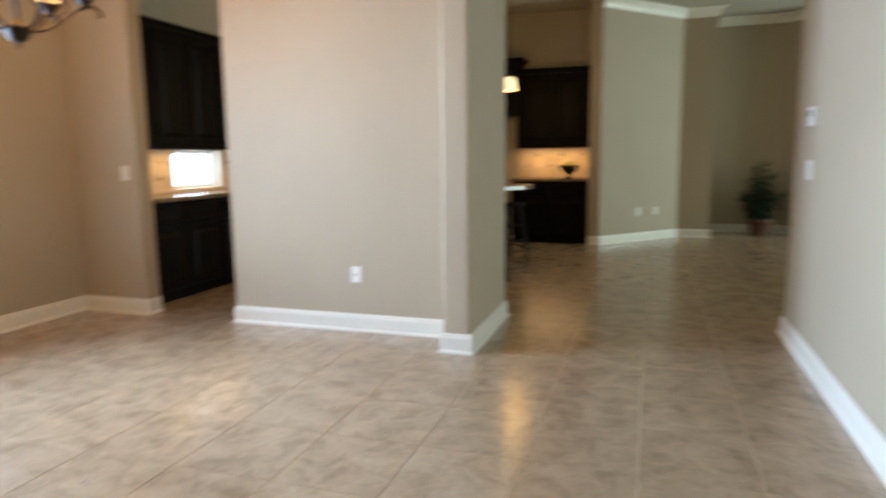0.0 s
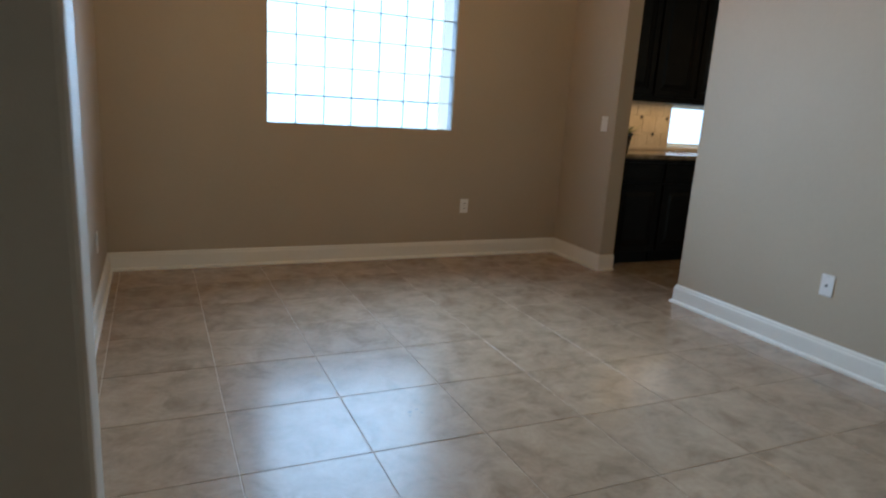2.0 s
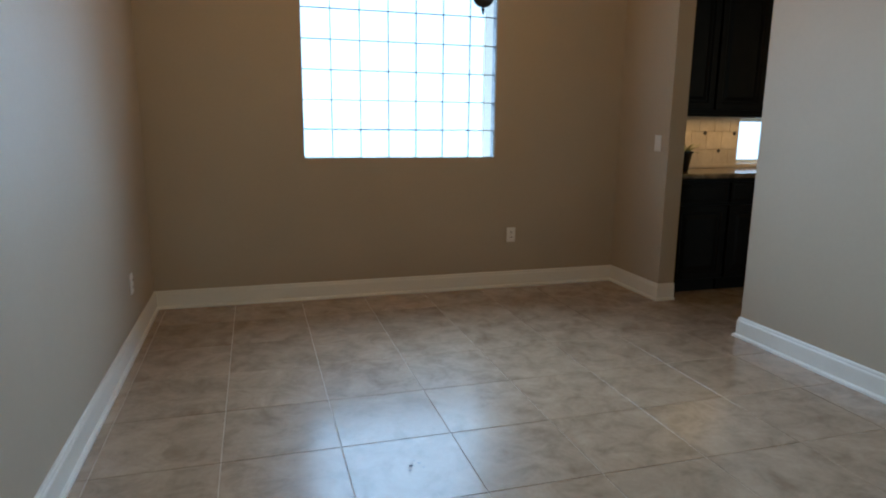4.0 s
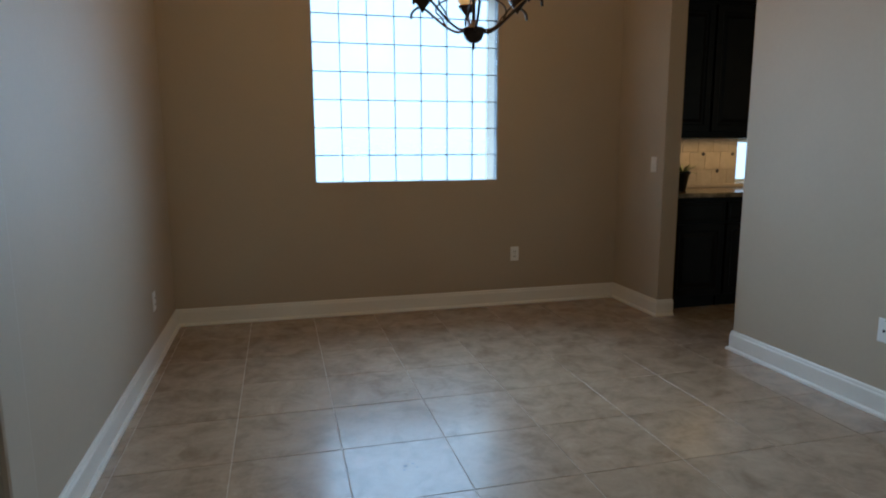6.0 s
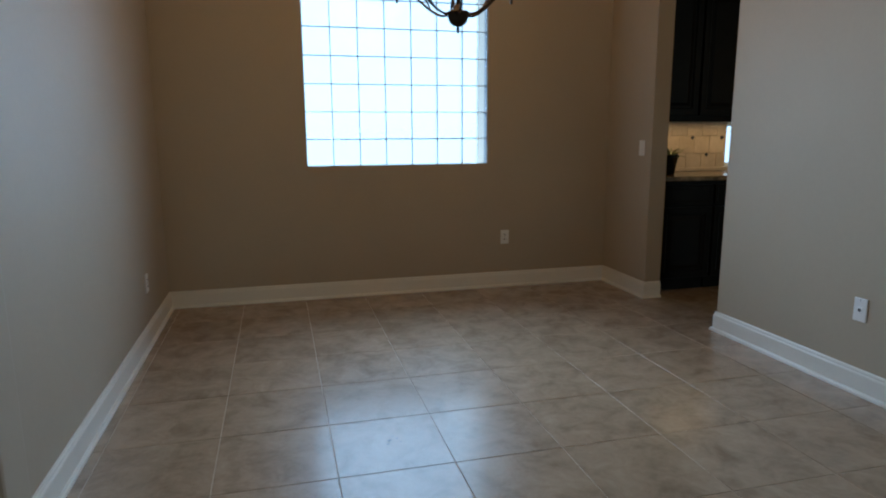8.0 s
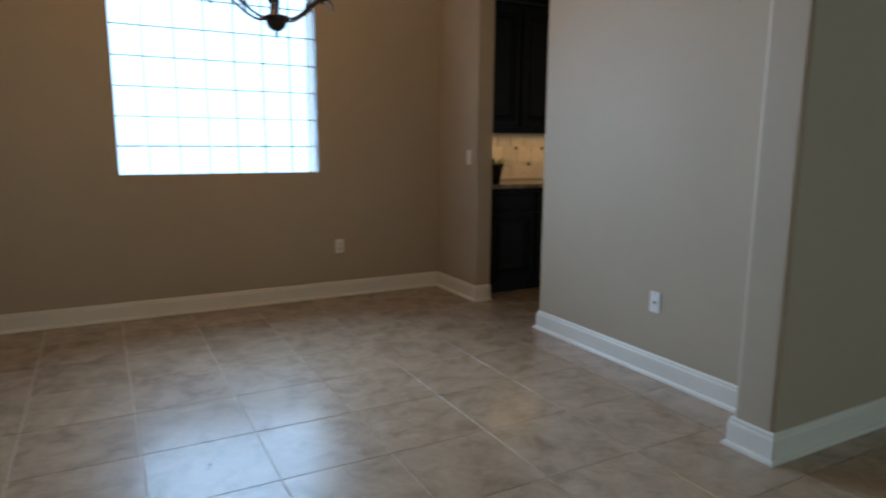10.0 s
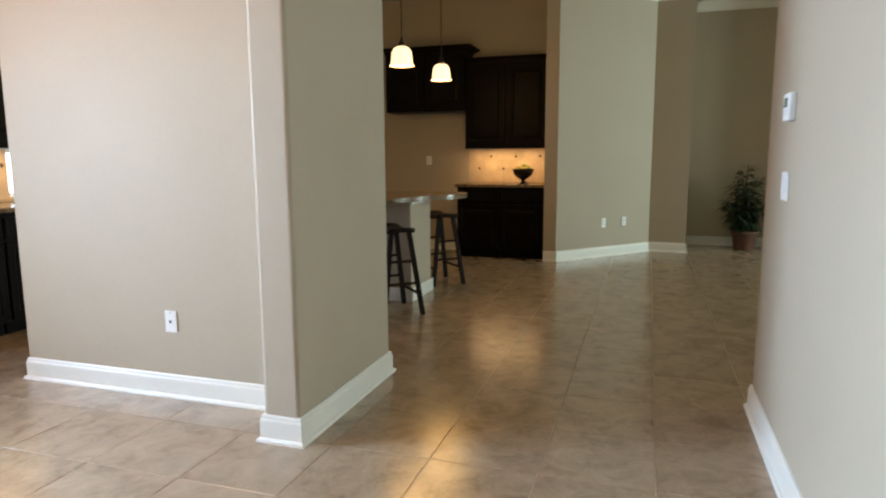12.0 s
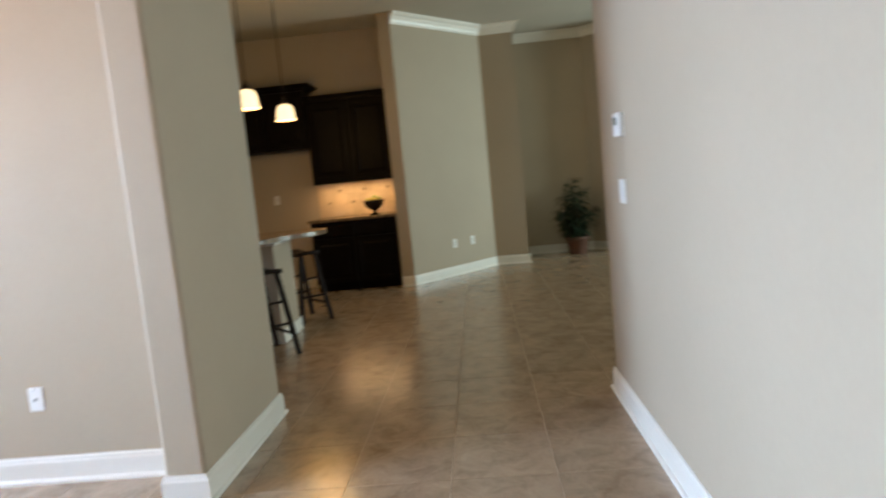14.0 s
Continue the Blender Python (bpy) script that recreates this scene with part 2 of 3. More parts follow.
# north wall with the glass block window and the pantry window
structure("wall_north", boxes(
    (-1.2, YW, 0, WX0, 2.55, CEIL), (WX0, YW, 0, WX1, 2.55, WZ0), (WX0, YW, WZ1, WX1, 2.55, CEIL),
    (WX1, YW, 0, PX0, 2.55, CEIL), (PX0, YW, 0, PX1, 2.55, PZ0), (PX0, YW, PZ1, PX1, 2.55, CEIL),
    (PX1, YW, 0, 8.4, 2.55, CEIL)), PAINT, WALL)
structure("wall_dining_west", boxes((-1.2, -1.01, 0, XL, YW, CEIL)), PAINT, WALL)
structure("wall_entry_pier", box(-1.2, -1.17, 0, -0.80, -1.01, CEIL, 0.018, True), PAINT, WALL)
structure("wall_entry_north", boxes((-3.8, -1.17, 0, -1.2, -1.01, CEIL)), PAINT, WALL)
arch = [(YW, 0), (1.59, 0), (1.59, 2.40)]
arch += [(1.39 + 0.20 * math.cos(a), 2.40 + 0.17 * math.sin(a)) for a in [math.pi / 2 * k / 8 for k in range(1, 9)]]
arch += [(0.935 - 0.20 * math.sin(a), 2.40 + 0.17 * math.cos(a)) for a in [math.pi / 2 * k / 8 for k in range(0, 8)]]
arch += [(0.735, 2.40), (0.735, 0), (-1.05, 0), (-1.05, CEIL), (YW, CEIL)]
structure("wall_partition", slab(arch, "x", XP, 2.69), PAINT, "taupe painted partition with an arched opening")
structure("wall_pilaster", box(2.235, YH, 0, 3.27, -1.055, CEIL, 0.018, True), PAINT, WALL)
structure("wall_pantry_south", boxes((2.69, 0.60, 0, 3.27, 0.735, CEIL), (3.15, -1.055, 0, 3.27, 0.60, CEIL)), PAINT, WALL)
structure("wall_hall_south", prism([(-3.8, YR), (XR, YR), (XR, -9.2), (XR - 0.15, -9.2), (XR - 0.15, YR - 0.15), (-3.8, YR - 0.15)], 0, CEIL, 0.022), PAINT, WALL)
# unseen west end, filled in to keep daylight off the pier's south face
structure("wall_entry_west_blocker", boxes((-3.8, YR, 0, -3.65, -1.17, CEIL)), PAINT, WALL)
structure("wall_kitchen_east", boxes((8.22, -1.47, 0, 8.4, YW, CEIL)), PAINT, WALL)
structure("wall_angled", prism([(7.585, -1.475), (7.585, -1.63), (8.80, -2.70), (8.77, -3.17), (10.4, -3.17), (10.4, -3.0), (9.1, -3.0), (9.1, -2.6), (8.4, -1.475)], 0, CEIL), PAINT, "taupe painted angled wall")
structure("wall_living_east", prism([(9.64, -3.17), (9.64, -4.25), (8.98, -4.92), (8.98, -9.2), (10.5, -9.2), (10.5, -3.17)], 0, CEIL), PAINT, WALL)
structure("wall_living_south", boxes((XR - 0.15, -9.4, 0, 6.7, -9.2, CEIL), (6.7, -9.4, 0, 8.5, -9.2, 0.4), (6.7, -9.4, 2.8, 8.5, -9.2, CEIL), (8.5, -9.4, 0, 10.5, -9.2, CEIL)), PAINT, WALL)
structure("ceiling", boxes((-4, -9.5, CEIL, 10.6, 2.7, CEIL + 0.2)), CEILING, "pale textured drywall ceiling", "ceiling")
tagged(finish("ground", boxes((-1500, -1500, -0.5, 1500, 1500, -0.3)), GROUND), "grass ground outside the house", "ground", kind="structure")


# ---- trim ----
def run(profile, a, b, inward, name, label, m0=0.0, m1=0.0, z=0.0):
    """A moulding along the wall line a to b. profile: (out, up) pairs; inward: the side it stands out to (+1 is left of a to b).
    m0, m1: mitre at the ends, length gained for each metre out."""
    a, b = Vector((*a, z)), Vector((*b, z))
    d = (b - a).normalized()
    n = Vector((-d.y, d.x, 0)) * inward
    bm = bmesh.new()
    lo = [bm.verts.new(a - d * o * m0 + n * o + Vector((0, 0, u))) for o, u in profile]
    hi = [bm.verts.new(b + d * o * m1 + n * o + Vector((0, 0, u))) for o, u in profile]
    k = len(profile)
    bm.faces.new(lo)
    bm.faces.new(hi)
    for i in range(k):
        bm.faces.new((lo[i], lo[(i + 1) % k], hi[(i + 1) % k], hi[i]))
    return tagged(finish(name, bm, TRIM), label, "baseboard" if name == "baseboard" else "crown moulding", kind="structure")


BASE = [(-0.002, 0.0), (0.030, 0.0), (0.029, 0.010), (0.024, 0.017), (0.015, 0.020), (0.015, 0.098), (0.013, 0.105), (0.010, 0.109), (0.010, 0.118), (0.006, 0.125), (-0.002, 0.127)]


def base(a, b, inward, m0=0.0, m1=0.0):
    return run(BASE, a, b, inward, "baseboard", "white painted baseboard with a shoe moulding", m0, m1)


base((XL, YW), (XP, YW), -1, -1, -1)
base((XL, -1.01), (XL, YW), -1, -1, -1)
base((-0.80, -1.01), (XL, -1.01), -1, 1, -1)
base((-0.80, -1.17), (-0.80, -1.01), -1, 1, 1)
base((-3.65, -1.17), (-0.80, -1.17), -1, -1, 1)
base((XP, YW), (XP, 1.59), -1, -1, 1)
base((XP, 1.59), (2.69, 1.59), -1, 1, 0)
base((XP, 0.735), (XP, -1.055), -1, 1, -1)
base((2.69, 0.735), (XP, 0.735), -1, 0, 1)
base((XP, -1.055), (2.235, -1.055), -1, -1, 1)
base((2.235, -1.055), (2.235, YH), -1, 1, 1)
base((2.235, YH), (3.27, YH), -1, 1, 1)
base((3.27, YH), (3.27, 0.735), -1, 1, 1)
base((-3.65, YR), (XR, YR), 1, -1, 1)
base((XR, YR), (XR, -9.2), 1, 1, -1)
base((7.585, -1.475), (7.585, -1.63), -1, 0, 0.6)
base((7.585, -1.63), (8.80, -2.70), -1, 0.3, -0.4)
base((8.80, -2.70), (8.77, -3.17), -1, -0.4, 1)
base((9.64, -3.17), (9.64, -4.25), -1, -1, -0.4)
base((9.64, -4.25), (8.98, -4.92), -1, -0.4, 0.4)
base((8.98, -4.92), (8.98, -9.2), -1, 0.4, 0)
base((8.22, YW), (8.22, -0.33), -1, -1, 0)
CROWN = [(-0.002, -0.13), (0.012, -0.13), (0.018, -0.118), (0.026, -0.112), (0.034, -0.085), (0.058, -0.045), (0.088, -0.026), (0.094, -0.015), (0.105, -0.012), (0.105, 0.002), (-0.002, 0.002)]


def crown(a, b, m0, m1):
    return run(CROWN, a, b, -1, "crown_moulding", "white painted crown moulding", m0, m1, CEIL)


crown((7.585, -1.63), (8.80, -2.70), 0.3, -0.4)
crown((8.80, -2.70), (8.77, -3.17), -0.4, 1)
crown((9.64, -3.17), (9.64, -4.25), -1, -0.4)
crown((9.64, -4.25), (8.98, -4.92), -0.4, 0.4)
crown((8.98, -4.92), (8.98, -9.2), 0.4, 0)

# ---- windows ----
window_1 = tagged(new("window_1"), "bright glass block window with thin mortar joints", "window", kind="structure")
P = (WX1 - WX0) / 7
bars = bmesh.new()
for i in range(8):
    x = min(max(WX0 + i * P, WX0 + 0.003), WX1 - 0.003)
    add_box(bars, x - 0.0024, 2.262, WZ0, x + 0.0024, 2.335, WZ1)
for k in range(8):
    z = min(max(WZ0 + k * P, WZ0 + 0.003), WZ1 - 0.003)
    for i in range(7):
        add_box(bars, WX0 + i * P + 0.003, 2.262, z - 0.0022, WX0 + (i + 1) * P - 0.003, 2.335, z + 0.0022)
part("mortar_joints", bars, MORTAR, window_1, "thin grey mortar grid")
gb = bmesh.new()
h = P / 2 - 0.0034
rings = []
for inset, depth in ((0.0, 0.014), (0.004, 0.004), (0.012, 0.0)):
    rings.append([gb.verts.new((sx * (h - inset), depth, sz * (h - inset))) for sx, sz in ((-1, -1), (1, -1), (1, 1), (-1, 1))])
rings.insert(0, [gb.verts.new((sx * h, 0.06, sz * h)) for sx, sz in ((-1, -1), (1, -1), (1, 1), (-1, 1))])
gb.faces.new(rings[0])
gb.faces.new(rings[-1])
for a, b in zip(rings, rings[1:]):
    for i in range(4):
        gb.faces.new((a[i], a[(i + 1) % 4], b[(i + 1) % 4], b[i]))
first = part("glass_block", gb, GLASSBLOCK, window_1)
block_mesh = first.data
for k in range(7):
    for i in range(7):
        ob = first if i == k == 0 else new("glass_block", block_mesh)
        ob.parent = window_1
        ob.location = (WX0 + (i + 0.5) * P, 2.265, WZ0 + (k + 0.5) * P)
        ob.visible_shadow = False

window_2 = tagged(new("window_2"), "small bright window set in the stone backsplash", "window", kind="structure")
fr = bmesh.new()
for d in ((PX0, 2.36, PZ0, PX0 + 0.03, 2.40, PZ1), (PX1 - 0.03, 2.36, PZ0, PX1, 2.40, PZ1),
          (PX0 + 0.03, 2.36, PZ0, PX1 - 0.03, 2.40, PZ0 + 0.03), (PX0 + 0.03, 2.36, PZ1 - 0.03, PX1 - 0.03, 2.40, PZ1)):
    add_box(fr, *d)
part("window_frame", fr, TRIM, window_2)
pn = part("pane", box(PX0 + 0.03, 2.376, PZ0 + 0.03, PX1 - 0.03, 2.382, PZ1 - 0.03), PANE, window_2)
pn.visible_shadow = False

# ---- wall fittings ----


def outlet(m, label, jack=False):
    """A wall plate, its face towards local -y."""
    o = thing("wall_outlet", label, "outlet", m)
    part("cover_plate", box(-0.036, -0.007, -0.058, 0.036, 0.0, 0.058, 0.003), PLASTIC, o)
    for dz in ((0.0,) if jack else (0.02, -0.02)):
        r = part("receptacle", box(-0.016, -0.0095, dz - 0.014, 0.016, -0.006, dz + 0.014, 0.002), PLASTIC, o)
        sl = bmesh.new()
        if jack:
            add_box(sl, -0.007, -0.0105, dz - 0.008, 0.007, -0.009, dz + 0.006)
        else:
            add_box(sl, -0.008, -0.0103, dz - 0.004, -0.003, -0.009, dz + 0.006)
            add_box(sl, 0.003, -0.0103, dz - 0.004, 0.008, -0.009, dz + 0.006)
        part("slots", sl, SLOT, r)
    part("screw", lathe([(0.0025, 0.0), (0.0025, 0.0006)], 8, closed=True), SLOT, o).matrix_local = pose(0, -0.0072, 0.048 if jack else 0.0, 90)
    return o


def switch(m, label, gangs=1):
    o = thing("light_switch", label, "switch", m)
    w = 0.036 + 0.023 * (gangs - 1)
    part("cover_plate", box(-w, -0.007, -0.058, w, 0.0, 0.058, 0.003), PLASTIC, o)
    for g in range(gangs):
        x = (g - (gangs - 1) / 2) * 0.046
        part("rocker", box(x - 0.016, -0.0115, -0.033, x + 0.016, -0.006, 0.033, 0.003), PLASTIC, o)
    return o


outlet(pose(1.638, YW, 0.42), "white duplex outlet on the taupe wall below the window")
outlet(pose(XP, -0.295, 0.418, 0, 0, -90), "white wall plate with a small dark jack", True)
outlet(pose(XL, 1.48, 0.37, 0, 0, 90), "white duplex outlet on the shaded side wall")
ang = math.degrees(math.atan2(-2.70 + 1.63, 8.80 - 7.585))
for x in (8.17, 8.44):
    k = (x - 7.585) / (8.80 - 7.585)
    outlet(pose(x, -1.63 - 1.07 * k, 0.43, 0, 0, ang), "white outlet low on the angled living room wall")
outlet(pose(8.22, 0.207, 1.223, 0, 0, -90), "white outlet on the beige kitchen wall")
switch(pose(XP, 1.715, 1.153, 0, 0, -90), "white rocker light switch beside the arched opening")
switch(pose(2.80, YR, 1.145, 0, 0, 180), "white double rocker switch plate under the thermostat", 2)
th = thing("thermostat", "white wall thermostat with a small grey screen", "thermostat", pose(2.76, YR, 1.46, 0, 0, 180))
part("housing", box(-0.055, -0.028, -0.055, 0.055, 0.0, 0.055, 0.006), PLASTIC, th)
part("screen", box(-0.032, -0.0295, 0.0, 0.032, -0.026, 0.036), SCREEN, th, "small grey display")
for k in (-1, 1):
    part("button", box(k * 0.018 - 0.008, -0.031, -0.034, k * 0.018 + 0.008, -0.027, -0.022, 0.002), PLASTIC, th)


# ---- cabinets ----
def panel_door(w, h, x0, z0, y=0.0, raised=True):
    """A door or drawer front with a framed, raised panel; its face towards -y."""
    bm = bmesh.new()
    steps = [(0.0, 0.0), (0.0, -0.017), (0.003, -0.020), (0.052, -0.020), (0.060, -0.011), (0.075, -0.011), (0.100, -0.018)] if raised else \
        [(0.0, 0.0), (0.0, -0.016), (0.004, -0.020), (0.022, -0.020), (0.027, -0.015)]
    rings = []
    for inset, d in steps:
        rings.append([bm.verts.new((x0 + (w - inset if sx else inset), y + d, z0 + (h - inset if sz else inset))) for sx, sz in ((0, 0), (1, 0), (1, 1), (0, 1))])
    bm.faces.new(rings[0])
    bm.faces.new(rings[-1])
    for a, b in zip(rings, rings[1:]):
        for i in range(4):
            bm.faces.new((a[i], a[(i + 1) % 4], b[(i + 1) % 4], b[i]))
    return bm


def base_cabinet(m, w, depth, label, height=0.89, doors=2, group=""):
    c = thing("base_cabinet", label, "cabinet", m, group)
    part("body", box(0, 0.0, 0.10, w, depth, height), ESPRESSO, c)
    part("toe_kick", box(0.01, 0.06, 0.0, w - 0.01, depth - 0.01, 0.10), ESPRESSO, c)
    dw = (w - 0.012 * (doors + 1)) / doors
    for i in range(doors):
        x = 0.012 + i * (dw + 0.012)
        part("door", panel_door(dw, height - 0.32, x, 0.115), ESPRESSO, c)
        part("drawer_front", panel_door(dw, 0.155, x, height - 0.185, raised=False), ESPRESSO, c)
    return c


def wall_cabinet(m, w, depth, z0, z1, label, doors=2, crown_out=0.03, group="", rail=True, turned=0.0):
    c = thing("wall_cabinet", label, "cabinet", m, group)
    part("body", box(0, 0, z0, w, depth, z1 - 0.06), ESPRESSO, c)
    dw = (w - 0.010 * (doors + 1)) / doors
    for i in range(doors):
        part("door", panel_door(dw, z1 - 0.10 - z0 - 0.03, 0.010 + i * (dw + 0.010), z0 + 0.03), ESPRESSO, c)
    bm = bmesh.new()
    prof = [(0.0, z1 - 0.075), (0.006, z1 - 0.065), (0.010, z1 - 0.045), (crown_out * 0.8, z1 - 0.02), (crown_out, z1 - 0.012), (crown_out, z1)]
    rows = [[bm.verts.new(p) for p in ((0, -o - 0.021, z), (w + o * turned, -o - 0.021, z), (w + o * turned, depth, z), (0, depth, z))] for o, z in prof]
    for a, b in zip(rows, rows[1:]):
        for i in range(4):
            bm.faces.new((a[i], a[(i + 1) % 4], b[(i + 1) % 4], b[i]))
    bm.faces.new(rows[0])
    bm.faces.new(rows[-1])
    part("cornice", bm, ESPRESSO, c, "stepped dark cornice")
    if rail:
        part("light_rail", box(0, -0.022, z0 - 0.022, w, -0.002, z0 + 0.0, 0.004), ESPRESSO, c)
    return c


def worktop(pts, z0, z1, label):
    bm = prism(pts, z0, z1)
    es = [e for e in bm.edges if abs(e.verts[0].co.z - e.verts[1].co.z) < 1e-6]
    bmesh.ops.bevel(bm, geom=es, offset=0.008, segments=3, affect="EDGES", profile=0.5)
    return tagged(finish("worktop", bm, GRANITE), label, "countertop")


# kitchen, east side
KC = "espresso-stained raised-panel base cabinet below the granite worktop"
for y in (-0.37, -0.915):
    base_cabinet(pose(7.63, y, 0, 0, 0, -90), 0.545, 0.59, KC, doors=1, group="kitchen base cabinets")
worktop([(7.59, -1.474), (7.59, -0.345), (8.218, -0.345), (8.218, -1.474)], 0.892, 0.93, "polished brown granite worktop on the dark base cabinets")
for y in (-0.40, -0.93):
    wall_cabinet(pose(7.90, y, 0, 0, 0, -90), 0.528, 0.318, 1.395, 2.505, "tall espresso-stained wall cabinet above the lit backsplash", 1, group="kitchen wall cabinets")
for y, ends in ((0.66, 0.0), (0.12, 1.0)):
    wall_cabinet(pose(7.82, y, 0, 0, 0, -90), 0.53, 0.398, 1.85, 2.65, "deeper espresso-stained cabinet over the empty appliance space", 1, 0.10, "upper kitchen cabinets", False, ends)
lt = thing("under_cabinet_light", "slim warm light strip under the kitchen cabinet", "lamp", pose(7.98, -0.93, 1.394))
part("casing", box(-0.03, -0.48, -0.010, 0.03, 0.48, 0.0, 0.002), PLASTIC, lt)
part("diffuser", box(-0.022, -0.47, -0.014, 0.022, 0.47, -0.0095), STRIP, lt)

# pantry, north side
for i in range(5):
    base_cabinet(pose(2.72 + 0.48 * i, 1.70, 0), 0.48, 0.54, "espresso-stained base cabinet in the pantry passage", doors=1, group="pantry base cabinets")
worktop([(2.70, 1.665), (5.12, 1.665), (5.12, 2.24), (2.70, 2.24)], 0.892, 0.93, "polished granite worktop along the pantry passage")
for i in range(4):
    wall_cabinet(pose(2.72 + 0.47 * i, 1.95, 0), 0.47, 0.29, 1.375, 2.49, "espresso-stained wall cabinet above the pantry backsplash", 1, group="pantry wall cabinets")
lt = thing("under_cabinet_light", "slim warm light strip under the pantry cabinets", "lamp", pose(3.6, 2.05, 1.374))
part("casing", box(-0.85, -0.03, -0.010, 0.85, 0.03, 0.0, 0.002), PLASTIC, lt)
part("diffuser", box(-0.84, -0.022, -0.014, 0.84, 0.022, -0.0095), STRIP, lt)


# ---- backsplashes: stone tiles with small dark diamonds ----
def splash(name, place, width, z0, z1, accents, hole=None):
    """place(u, out, z) gives the world place; u runs along the wall."""
    root = tagged(new(name), "tumbled beige stone backsplash with small dark diamonds", "backsplash", kind="structure")
    size = 0.152
    nrow = int(math.ceil((z1 - z0) / size))
    for r in range(nrow):
        a0 = z0 + r * size
        a1 = min(a0 + size, z1)
        u = -(r % 2) * size / 2
        while u < width:
            u0, u1 = max(u, 0), min(u + size, width)
            u += size
            b0, b1 = a0, a1
            if hole and u1 > hole[0] and u0 < hole[1]:
                if u0 < hole[0]:
                    u1 = hole[0]
                elif u1 > hole[1]:
                    u0 = hole[1]
                elif b0 < hole[2]:
                    b1 = min(b1, hole[2])
                else:
                    continue
            if u1 - u0 < 0.02 or b1 - b0 < 0.02:
                continue
            bm = bmesh.new()
            g, c = 0.0008, 0.0025
            lo = [bm.verts.new(place(p, 0.0, q)) for p, q in ((u0 + g, b0 + g), (u1 - g, b0 + g), (u1 - g, b1 - g), (u0 + g, b1 - g))]
            mid = [bm.verts.new(place(p, 0.006, q)) for p, q in ((u0 + g, b0 + g), (u1 - g, b0 + g), (u1 - g, b1 - g), (u0 + g, b1 - g))]
            hi = [bm.verts.new(place(p, 0.008, q)) for p, q in ((u0 + g + c, b0 + g + c), (u1 - g - c, b0 + g + c), (u1 - g - c, b1 - g - c), (u0 + g + c, b1 - g - c))]
            for ra, rb in ((lo, mid), (mid, hi)):
                for i in range(4):
                    bm.faces.new((ra[i], ra[(i + 1) % 4], rb[(i + 1) % 4], rb[i]))
            bm.faces.new(hi)
            bm.faces.new(lo)
            part("stone_tile", bm, SPLASH_TILE, root)
    for u, z in accents:
        bm = bmesh.new()
        r = 0.020
        lo = [bm.verts.new(place(u + a * r, 0.0085, z + b * r)) for a, b in ((1, 0), (0, 1), (-1, 0), (0, -1))]
        hi = [bm.verts.new(place(u + a * r * 0.85, 0.0125, z + b * r * 0.85)) for a, b in ((1, 0), (0, 1), (-1, 0), (0, -1))]
        bm.faces.new(hi)
        bm.faces.new(lo)
        for i in range(4):
            bm.faces.new((lo[i], lo[(i + 1) % 4], hi[(i + 1) % 4], hi[i]))
        part("diamond_inset", bm, ACCENT, root, "small dark bronze diamond")
    return root


def varied(src, name, amount):
    """The same surface, each piece a little lighter or darker."""
    m = src.copy()
    m.name = name
    nt = m.node_tree
    b = nt.nodes["Principled BSDF"]
    col = b.inputs["Base Color"].links[0].from_socket
    info = nt.nodes.new("ShaderNodeObjectInfo")
    mr = nt.nodes.new("ShaderNodeMapRange")
    mr.inputs["To Min"].default_value, mr.inputs["To Max"].default_value = 1 - amount, 1 + amount
    hsv = nt.nodes.new("ShaderNodeHueSaturation")
    nt.links.new(info.outputs["Random"], mr.inputs[0])
    nt.links.new(mr.outputs[0], hsv.inputs["Value"])
    nt.links.new(col, hsv.inputs["Color"])
    nt.links.new(hsv.outputs[0], b.inputs["Base Color"])
    return m


SPLASH_TILE = varied(SPLASH, "backsplash_tile", 0.07)
splash("backsplash_kitchen", lambda u, o, z: (8.218 - o, -0.36 - u, z), 1.11, 0.932, 1.392,
       [(0.148, 1.115), (0.308, 1.275), (0.475, 1.112), (0.642, 1.272), (0.80, 1.112), (0.962, 1.274)])
pantry_splash = splash("backsplash_pantry", lambda u, o, z: (2.70 + u, 2.243 - o, z), 2.4, 0.932, 1.372,
       [(0.362, 1.222), (0.211, 1.074), (0.513, 1.074), (0.664, 1.222), (0.815, 1.074), (0.962, 1.22), (1.87, 1.222), (2.02, 1.074)],
       (PX0 - 2.70, PX1 - 2.70, PZ0))
# upstand of the worktop; the pale stone colour stands in for reflected light
part("border_tile", box(2.70, 2.222, 0.9315, 5.10, 2.2345, 0.962, 0.003), SPLASH, pantry_splash, "slim worktop upstand, coloured pale for the light it reflects")

# ---- kitchen island, stools, pendants ----
isl = thing("kitchen_island", "taupe half wall of the kitchen bar with a white base", "island", pose(0, 0, 0))
part("half_wall", box(5.05, -0.71, 0, 5.58, 1.3, 0.885, 0.012, True), PAINT, isl)
ib = bmesh.new()
add_box(ib, 5.032, -0.728, 0, 5.598, -0.710, 0.12, 0.004)
add_box(ib, 5.032, -0.710, 0, 5.050, 1.3, 0.12, 0.004)
add_box(ib, 5.580, -0.710, 0, 5.598, 1.3, 0.12, 0.004)
part("base_trim", ib, TRIM, isl, "white painted base trim")
part("cap", box(5.03, -0.73, 0.862, 5.60, 1.3, 0.885, 0.004), TRIM, isl)
edge = spline([(4.78, 1.3, 0), (4.76, 0.3, 0), (4.74, -0.35, 0), (4.80, -0.62, 0), (5.15, -0.79, 0), (5.50, -1.00, 0), (5.78, -1.02, 0), (5.94, -0.90, 0), (5.98, -0.65, 0), (5.96, 0.2, 0), (5.96, 1.3, 0)], 6)
